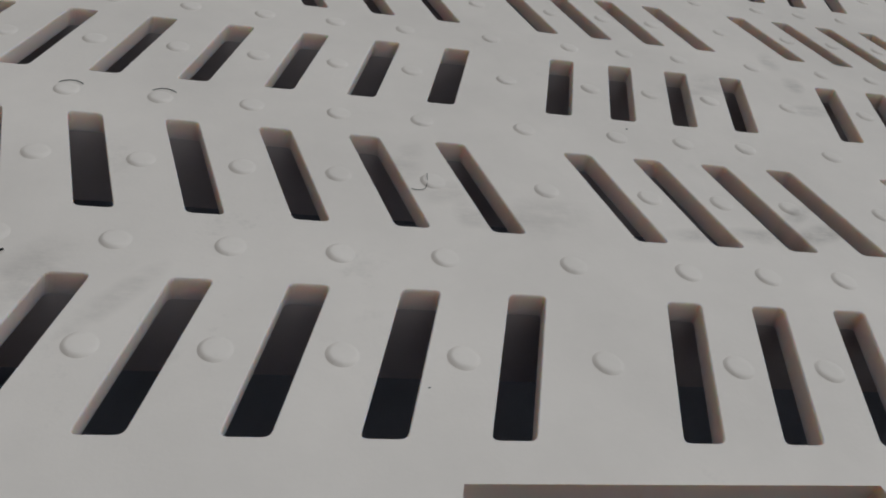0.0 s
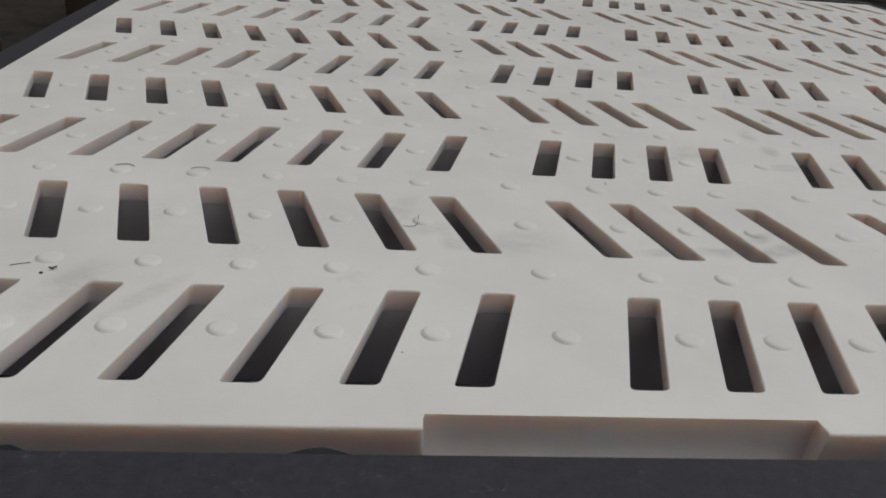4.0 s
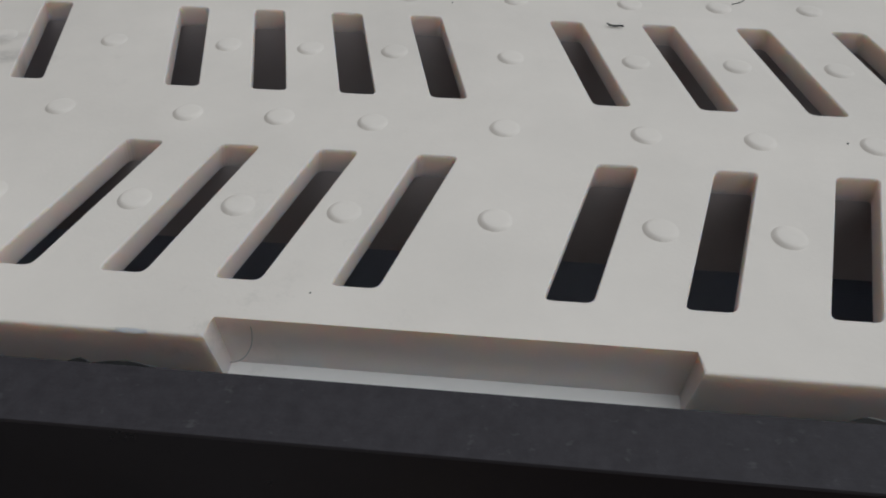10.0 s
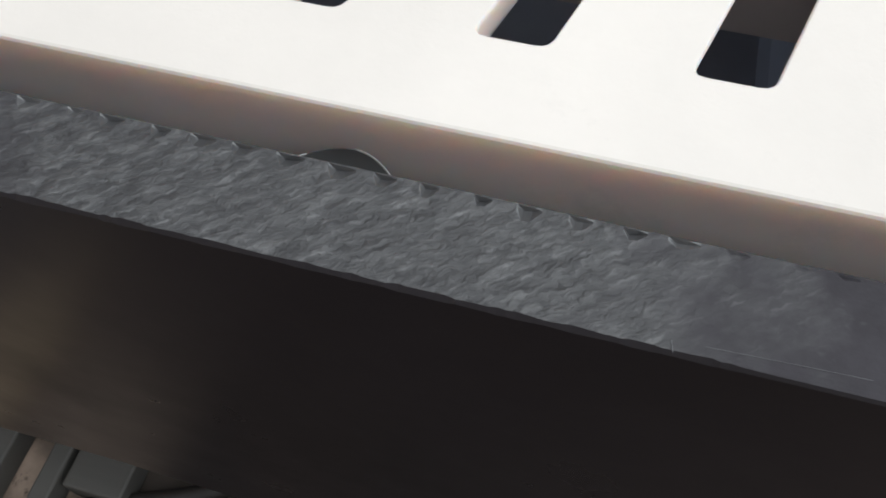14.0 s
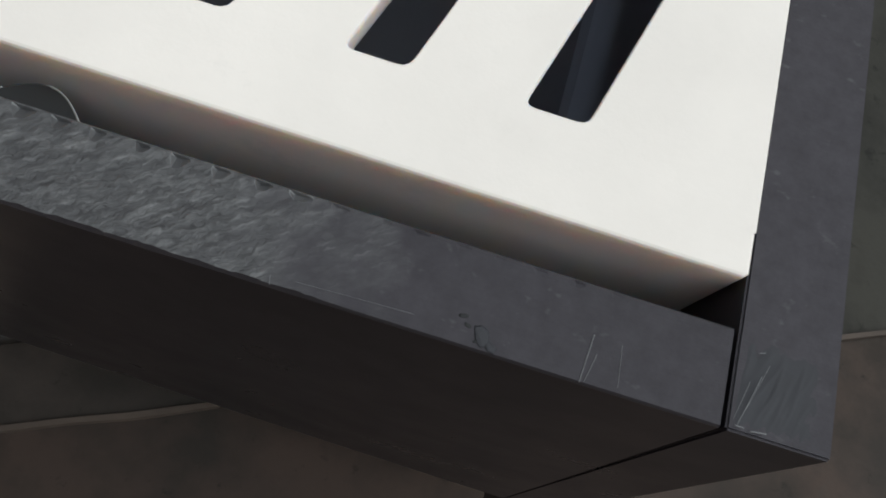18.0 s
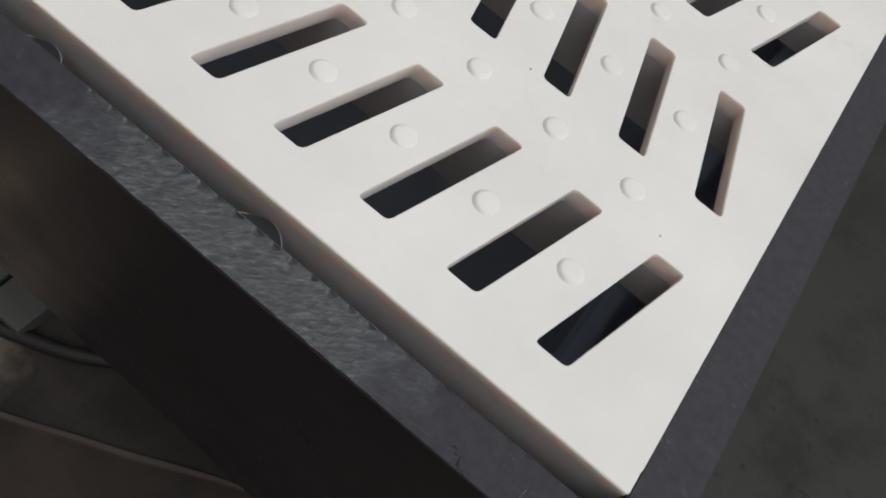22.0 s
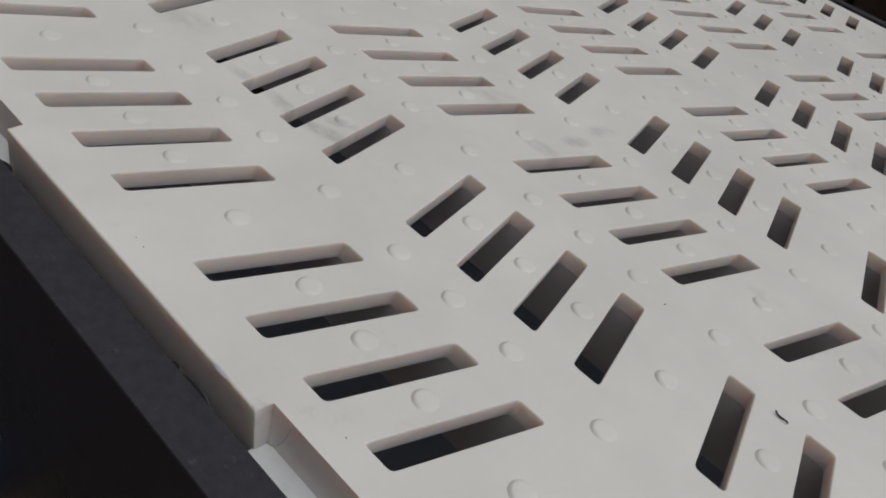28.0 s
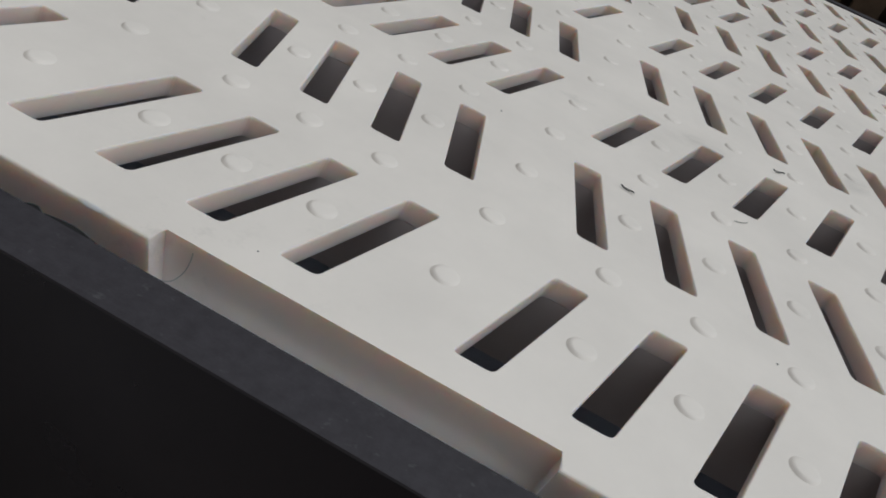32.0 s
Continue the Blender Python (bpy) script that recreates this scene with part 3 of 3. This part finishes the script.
bmesh.ops.create_grid(bm, x_segments=60, y_segments=60, size=60)
for v in bm.verts:
    v.co.z = GROUND + 0.002 * noise.noise(v.co * 2)
tagged(part("ground", bm, CONCRETE), "stained grey-green concrete floor, worn, with its lit front painted pale", "floor", kind="structure")

bm = bmesh.new()
along = JOINT_WAY
across = Vector((-along.y, along.x, 0))
start, n = JOINT_START + Vector((0, 0, GROUND)), 160
rows = []
for k in range(n + 1):
    p = start + along * (k * 0.016) + across * 0.0015 * noise.noise((k * 0.3, 0, 0))
    w = 0.0024 + 0.0008 * noise.noise((k * 0.21, 5, 0))
    rows.append([bm.verts.new(p + across * s * w + Vector((0, 0, h))) for s, h in ((-1, 0.0), (-0.7, 0.0035), (0.7, 0.0035), (1, 0.0))])
for a, c in zip(rows, rows[1:]):
    for k in range(3):
        bm.faces.new((a[k], c[k], c[k + 1], a[k + 1]))
tagged(part("floor_joint", bm, JOINT), "pale pinkish mortar line in the concrete floor", "joint", kind="structure")

# unseen walls added to cut low sky and bounce warmth, open towards the light
for name, lo, hi in (("unseen_wall_north", (-3.2, 4.0, GROUND), (5.0, 4.2, 2.4)), ("unseen_wall_west", (-3.4, -3.4, GROUND), (-3.2, 4.2, 2.4)),
                     ("unseen_wall_south", (-3.2, -3.4, GROUND), (5.0, -3.2, 2.4))):
    bm = bmesh.new()
    box(bm, lo, hi, 0.01)
    tagged(part(name, bm, BOUNCE_WALL), "unseen grey-brown wall added to cut low sky and bounce light", "wall", kind="structure")

# bearers under the box
for x0, x1, y0, y1, z in ((-0.4360, -0.4140, 0.06, 1.18, BASE), (-0.4100, 0.7800, 1.1915, 1.2145, BASE), (0.7572, 0.7800, 0.72, 1.18, BASE)):
    bm = bmesh.new()
    box(bm, (x0, y0, GROUND), (x1, y1, z), 0.003)
    tagged(part("timber_bearer", bm, BROWN_WOOD), "dark brown timber bearer on edge under the black box", "timber", "bearers under the box")

# a sheet spread on the floor below the box, added to lighten the slots
bm = bmesh.new()
bmesh.ops.create_grid(bm, x_segments=64, y_segments=40, size=0.5)
for v in bm.verts:
    run, wave = (v.co.x + 0.5) * 1.450, noise.noise(v.co * 7)
    up = max(0.0, run - 1.160)                                         # its edge turns up against the side board, added to brighten those slots
    v.co = Vector((-0.4080 + min(run, 1.160) + 0.0010 * wave, 0.620 + v.co.y * 1.09, GROUND + 0.006 + 0.003 * wave + up))
made = bmesh.ops.extrude_face_region(bm, geom=bm.faces[:])
for v in made["geom"]:
    if isinstance(v, bmesh.types.BMVert):
        v.co += Vector((0.0012, 0, -0.0012))
tagged(part("slot_fill_sheet", bm, SHEET), "slate-blue sheet added below the box to brighten the slots", "sheet")

# things on the floor under the front edge of the box
def crate_small():
    """A blue plastic crate with a rolled rim and ribbed sides."""
    ob = new("blue_crate")
    tagged(ob, "bright blue plastic crate standing under the box", "crate")
    x0, x1, y0, y1, z0, z1 = -0.26, 0.046, -0.085, 0.12, GROUND, -0.304
    bm = bmesh.new()
    box(bm, (x0, y0, z0), (x1, y1, z1), 0.004)
    part("crate_body", bm, BLUE, ob)
    bm = bmesh.new()
    outer = [(x0 - 0.005, y0 - 0.005), (x1 + 0.005, y0 - 0.005), (x1 + 0.005, y1 + 0.005), (x0 - 0.005, y1 + 0.005)]
    prism(bm, outer, z1 - 0.006, z1 + 0.004, 0.0015)
    part("crate_lid", bm, BLUE, ob)


crate_small()
bm = bmesh.new()
box(bm, (0.0680, -0.095, GROUND), (0.0765, 0.13, -0.300), 0.001)
tagged(part("pine_batten", bm, PINE), "fresh orange-brown pine batten on its edge under the box", "batten")
bm = bmesh.new()
box(bm, (0.1040, -0.100, GROUND), (0.1450, 0.12, -0.300), 0.004)
for v in bm.verts:
    v.co += Vector((noise.noise(v.co * 30), noise.noise(v.co * 30 + Vector((9, 0, 0))), 0)) * 0.001
tagged(part("stone_slab", bm, BEIGE), "beige stone slab lying on the concrete under the box", "slab")
for x0, x1, y0 in ((0.3340, 0.3560, -0.072), (0.3790, 0.3910, -0.070), (0.3945, 0.4300, -0.058)):
    bm = bmesh.new()
    box(bm, (x0, y0, GROUND), (x1, 0.10, -0.330), 0.0015)
    tagged(part("grey_batten", bm, GREY_WOOD), "pale weathered grey batten end under the box", "batten", "grey battens")


# unseen board added so that the front board reflects a tan glow
bm = bmesh.new()
box(bm, (0.296, -0.185, GROUND), (0.342, -0.098, GROUND + 0.018), 0.002)
tagged(part("reflection_board", bm, TAN), "light brown board added out of view for a warm reflection", "board")


def tube(name, points, radius, mat, parent=None):
    """A thin round thread along points."""
    cu = bpy.data.curves.new(name, "CURVE")
    cu.dimensions, cu.bevel_depth, cu.bevel_resolution = "3D", radius, 2
    sp = cu.splines.new("NURBS")
    sp.points.add(len(points) - 1)
    for p, c in zip(sp.points, points):
        p.co = (*c, 1)
    sp.use_endpoint_u, sp.order_u, cu.resolution_u = True, 4, 6
    cu.use_fill_caps = True
    ob = new(name, cu)
    dep = bpy.context.evaluated_depsgraph_get()
    me = bpy.data.meshes.new_from_object(ob.evaluated_get(dep))
    bpy.data.objects.remove(ob)
    me.materials.clear()
    me.materials.append(mat)
    ob = new(name, me)
    for p in me.polygons:
        p.use_smooth = True
    if parent:
        ob.parent = parent
    return ob


tagged(tube("brown_hose", [(0.20, -0.20, GROUND + 0.006), (0.33, -0.10, GROUND + 0.006), (0.42, -0.055, GROUND + 0.006), (0.47, -0.045, GROUND + 0.006),
                           (0.52, 0.0, GROUND + 0.006), (0.60, 0.10, GROUND + 0.006)], 0.006, RUBBER),
       "dark brown rubber hose lying on the concrete", "hose")

# ---- behind and beside the box ----
def slatted_crate(x0, x1, y, z1):
    """An old slatted crate: posts, upright slats and two rails."""
    ob = new("slatted_crate")
    tagged(ob, "old dark brown slatted wooden crate on the floor", "crate")
    rng = random.Random(int(x0 * 100) + 7)
    x = x0
    while x < x1:
        w = rng.uniform(0.06, 0.10)
        bm = bmesh.new()
        box(bm, (x, y, GROUND), (x + w, y + 0.018, z1 + rng.uniform(-0.03, 0.03)), 0.002)
        part("slat", bm, BROWN_WOOD if rng.random() < 0.65 else RUST, ob)
        x += w + rng.uniform(0.015, 0.035)
    for z in (GROUND + 0.03, z1 - 0.12):
        bm = bmesh.new()
        box(bm, (x0, y + 0.0185, z), (x, y + 0.045, z + 0.06), 0.003)
        part("rail", bm, BROWN_WOOD, ob)
    bm = bmesh.new()
    box(bm, (x0, y + 0.0455, GROUND), (x, y + 0.40, z1 - 0.10), 0.004)
    part("crate_core", bm, BROWN_WOOD, ob)


slatted_crate(-0.9, 0.05, 1.95, 0.25)
slatted_crate(0.12, 1.0, 1.80, 0.18)
for k, (x, y, a) in enumerate(((-1.30, 0.9, 4), (-1.16, 1.0, -3), (-1.46, 0.8, 1), (-1.62, 1.05, 6))):
    bm = bmesh.new()
    box(bm, (-0.065, -0.9, 0), (0.065, 0.9, 0.030), 0.003)
    ob = part("old_plank", bm, BROWN_WOOD if k % 2 else RUST)
    ob.matrix_world = pose(x, y, GROUND + 0.002, 0, 0, a)
    tagged(ob, "old brown plank lying flat on the concrete", "plank", "planks beside the box")

# ---- swarf, fibres and specks ----
rng = random.Random(11)


def speck(x, y, size):
    bm = bmesh.new()
    bmesh.ops.create_icosphere(bm, subdivisions=1, radius=size)
    for v in bm.verts:
        v.co = Vector((v.co.x * rng.uniform(0.7, 1.5), v.co.y * rng.uniform(0.6, 1.2), v.co.z * 0.5))
    ob = part("speck", bm, BLACK_BIT)
    ob.location = (x, y, size * 0.45)
    tagged(ob, "tiny black speck of dirt on the white panel", "speck", "specks on the panel")


for x, y, s in ((0.332, 0.2075, 0.0005), (-0.091, 0.022, 0.0004), (0.0455, 0.2245, 0.0006), (0.168, -0.014, 0.00025), (0.175, -0.0145, 0.0003),
                (0.619, 0.116, 0.0005), (0.501, 0.097, 0.0005), (0.713, 0.084, 0.0004), (0.306, -0.005, 0.0004), (-0.254, 0.080, 0.0009), (0.60, 0.30, 0.0004)):
    speck(x, y, s)


def shaving(x, y, turn, length, mat=BLACK_BIT, width=0.0008):
    """A bent ribbon of swarf lying on the panel."""
    bm = bmesh.new()
    rows = []
    n = 9
    for k in range(n):
        t = k / (n - 1) - 0.5
        c = Vector((t * length, 0.10 * length * math.sin(t * 5.5), 0.0004 + 0.0006 * (1 - math.cos(t * 6)) * 0.5))
        w = width * (1.1 - 1.2 * abs(t))
        rows.append([bm.verts.new(c + Vector((0, s * w, z))) for s, z in ((-1, 0), (1, 0.0002), (1, 0.0006), (-1, 0.0004))])
    for a, c in zip(rows, rows[1:]):
        for k in range(4):
            bm.faces.new((a[k], c[k], c[(k + 1) % 4], a[(k + 1) % 4]))
    bm.faces.new(rows[0])
    bm.faces.new(rows[-1][::-1])
    ob = part("plastic_shaving", bm, mat)
    ob.matrix_world = pose(x, y, 0.0001, 0, 0, turn)
    tagged(ob, "curled black plastic shaving on the white panel", "shaving", "shavings on the panel")


shaving(0.4138, 0.1879, -23, 0.0085, width=0.00055)
shaving(0.4993, 0.3263, 12, 0.0085, width=0.00055)
shaving(-0.250, 0.084, 10, 0.0036, width=0.0005)
shaving(-0.020, 0.588, 5, 0.0090)


def fibre(points, radius=0.00018, mat=HAIR, label="thin dark curled fibre on the white panel"):
    tagged(tube("fibre", points, radius, mat), label, "fibre", "fibres on the panel")


fibre([(-0.0873, 0.1466, 0.0004), (-0.0835, 0.1452, 0.0004), (-0.0800, 0.1468, 0.0005), (-0.0790, 0.1515, 0.0010), (-0.0788, 0.1590, 0.0014)], 0.00016)
fibre([(0.4740, 0.2175, 0.0004), (0.4780, 0.2185, 0.0004), (0.4800, 0.2210, 0.0004), (0.4815, 0.2235, 0.0004)])
fibre([(-0.2700, 0.0860, 0.0004), (-0.2670, 0.0880, 0.0004), (-0.2640, 0.0890, 0.0004), (-0.262, 0.0895, 0.0004)])
for cx, cy in ((-0.2100, 0.2155), (-0.2550, 0.2155)):
    fibre([(cx + 0.0066 * math.cos(a), cy + 0.0066 * math.sin(a), 0.0005) for a in (0.5, 0.9, 1.3, 1.8, 2.2, 2.6)], 0.0002)
fibre([(0.2890, -0.0178, -0.0040), (0.2895, -0.0190, -0.0090), (0.2870, -0.0195, -0.0155), (0.2830, -0.0195, -0.0205), (0.2785, -0.0185, -0.0220)],
      0.00020, CLEAR_BIT, "white plastic thread hanging at the corner of the recess")


def curl(x0, x1, height, rise=0.0):
    """A flake of swarf standing up from the inner sawn edge of the front board, with a pale torn rim."""
    ob = new("edge_flake")
    tagged(ob, "thin black plastic flake with pale torn rim on board edge", "flake", "flakes on the board edge")
    n = 14
    bm = bmesh.new()
    rows, rim = [], []
    for k in range(n + 1):
        t = k / n
        h = height * math.sin(math.pi * min(1, t * 1.08) ** 1.15) if t < 0.93 else height * 0.15 * (1 - t) / 0.07
        x = x0 + (x1 - x0) * t
        a, c = Vector((x, BOARD_IN - 0.0002, TOP - 0.0065 + rise)), Vector((x, BOARD_IN + h * 0.95, TOP - 0.0060 - h * 0.15 + rise + h * 70 * rise))
        rows.append([bm.verts.new(v) for v in (a, c, c + Vector((0, 0, 0.0003)), a + Vector((0, 0, 0.0004)))])
        rim.append(tuple(c + Vector((0, 0.0001, 0.0003))))
    for a, c in zip(rows, rows[1:]):
        for k in range(4):
            bm.faces.new((a[k], c[k], c[(k + 1) % 4], a[(k + 1) % 4]))
    part("flake", bm, BLACK_BIT, ob)
    tube("torn_rim", rim[n // 2:], 0.00018 if rise == 0 else 0.00014, CLEAR_BIT if rise == 0 else DULL_BIT, ob)
    if rise == 0:
        tube("torn_rim", rim[1:4], 0.00017, CLEAR_BIT, ob)


curl(0.4640, 0.4905, 0.0075)
curl(0.5745, 0.6045, 0.0095)
curl(0.0896, 0.1031, 0.0017, 0.0055)
curl(-0.1315, -0.1095, 0.0026, 0.0055)
curl(-0.2300, -0.2165, 0.0022, 0.0055)
curl(0.2380, 0.2450, 0.0012, 0.0055)
curl(0.2455, 0.2660, 0.0014, 0.0055)

# scratches and a gouge on the sawn edge, and the smeared corner
def scratch(x0, y0, x1, y1, w=0.00014):
    tagged(tube("scratch_burr", [(x0, y0, TOP), (x0 * 0.7 + x1 * 0.3, y0 * 0.7 + y1 * 0.3, TOP + 0.0001), (x0 * 0.3 + x1 * 0.7, y0 * 0.3 + y1 * 0.7, TOP + 0.0001), (x1, y1, TOP)], w, DULL_BIT),
           "pale burr of a scratch across the sawn board edge", "scratch", "scratches on the board edge")


scratch(0.7247, -0.0500, 0.7236, -0.0612)
scratch(0.7262, -0.0540, 0.7246, -0.0608, 0.00010)
scratch(0.7312, -0.0505, 0.7320, -0.0600, 0.00008)
scratch(0.6545, -0.0590, 0.6550, -0.0612, 0.00008)
scratch(0.6600, -0.0588, 0.6860, -0.0578, 0.00005)
def flat_bit(name, x, y, turn, long, wide, high, mat, label, category, group):
    """A low uneven scrap lying on the sawn edge."""
    bm = bmesh.new()
    bmesh.ops.create_icosphere(bm, subdivisions=3, radius=1)
    for v in bm.verts:
        k = 1 + 0.35 * noise.noise(v.co * 1.7 + Vector((x * 900, y * 900, 0)))
        v.co = Vector((v.co.x * long * k, v.co.y * wide * k, max(v.co.z, -0.2) * high * (1 + 0.4 * noise.noise(v.co * 3))))
    ob = part(name, bm, mat)
    for p in ob.data.polygons:
        p.use_smooth = True
    ob.matrix_world = pose(x, y, TOP, 0, 0, turn)
    tagged(ob, label, category, group)


# pits are not cut: flat black scraps paint their shade
for x, y, turn, long, wide in ((0.6962, -0.0548, 14, 0.0011, 0.0005), (0.6976, -0.0566, -20, 0.0009, 0.0005), (0.7003, -0.0593, 25, 0.0008, 0.0005)):
    flat_bit("pit_shade", x, y, turn, long, wide, 0.0001, BLACK_BIT, "flat black scrap that stands for the shade in a pit", "pit", "pits in the board edge")
for x, y, turn, long, wide in ((0.7012, -0.0580, -60, 0.0026, 0.0015), (0.7034, -0.0598, -30, 0.0016, 0.0009)):
    flat_bit("torn_smear", x, y, turn, long, wide, 0.0003, FILM, "torn grey smear on the sawn board edge", "smear", "smears on the board edge")
bm = bmesh.new()
bmesh.ops.create_grid(bm, x_segments=60, y_segments=60, size=0.5)
for v in bm.verts:
    u, w = v.co.x + 0.5, v.co.y + 0.5
    edge = min(u, 1 - u, w, 1 - w)
    x, y = 0.7571 + u * (0.0205 + 0.002 * noise.noise((w * 5, 0, 0))), -0.0608 + w * (0.0215 + 0.002 * noise.noise((u * 4, 2, 0)))
    fold = 1 - abs(noise.noise(((x * 0.9 - y * 0.35) * 420, (x * 0.35 + y * 0.9) * 90, 3)))
    fine = noise.noise(((x * 0.9 - y * 0.3) * 1100, (x * 0.3 + y * 0.9) * 160, 7))
    v.co = Vector((x, y, TOP - 0.0001 + min(1, edge * 4) * (0.00015 + 0.0008 * fold ** 3 * (1 - 0.6 * u) * 0.55 + 0.00009 * fine)))
film = part("smeared_film", bm, FILM)
for p in film.data.polygons:
    p.use_smooth = True
tagged(film, "crumpled dark film smeared over the corner of the box", "film")
# glints of the crumpled film, laid on as thin pale threads
for x0, y0, x1, y1, w in ((0.7585, -0.0600, 0.7625, -0.0480, 0.00016), (0.7575, -0.0590, 0.7600, -0.0500, 0.00010), (0.7615, -0.0606, 0.7650, -0.0602, 0.00030),
                          (0.7580, -0.0603, 0.7600, -0.0604, 0.00028), (0.7612, -0.0430, 0.7626, -0.0425, 0.00022), (0.7600, -0.0560, 0.7640, -0.0450, 0.00009)):
    fold = tube("film_glint", [(x0, y0, TOP + 0.0010), (x0 * 0.6 + x1 * 0.4, y0 * 0.6 + y1 * 0.4, TOP + 0.0012), (x0 * 0.3 + x1 * 0.7, y0 * 0.3 + y1 * 0.7, TOP + 0.0012), (x1, y1, TOP + 0.0010)], w * 0.6, DULL_BIT, film)
    fold["label"] = "pale thread standing for a glint on the film"
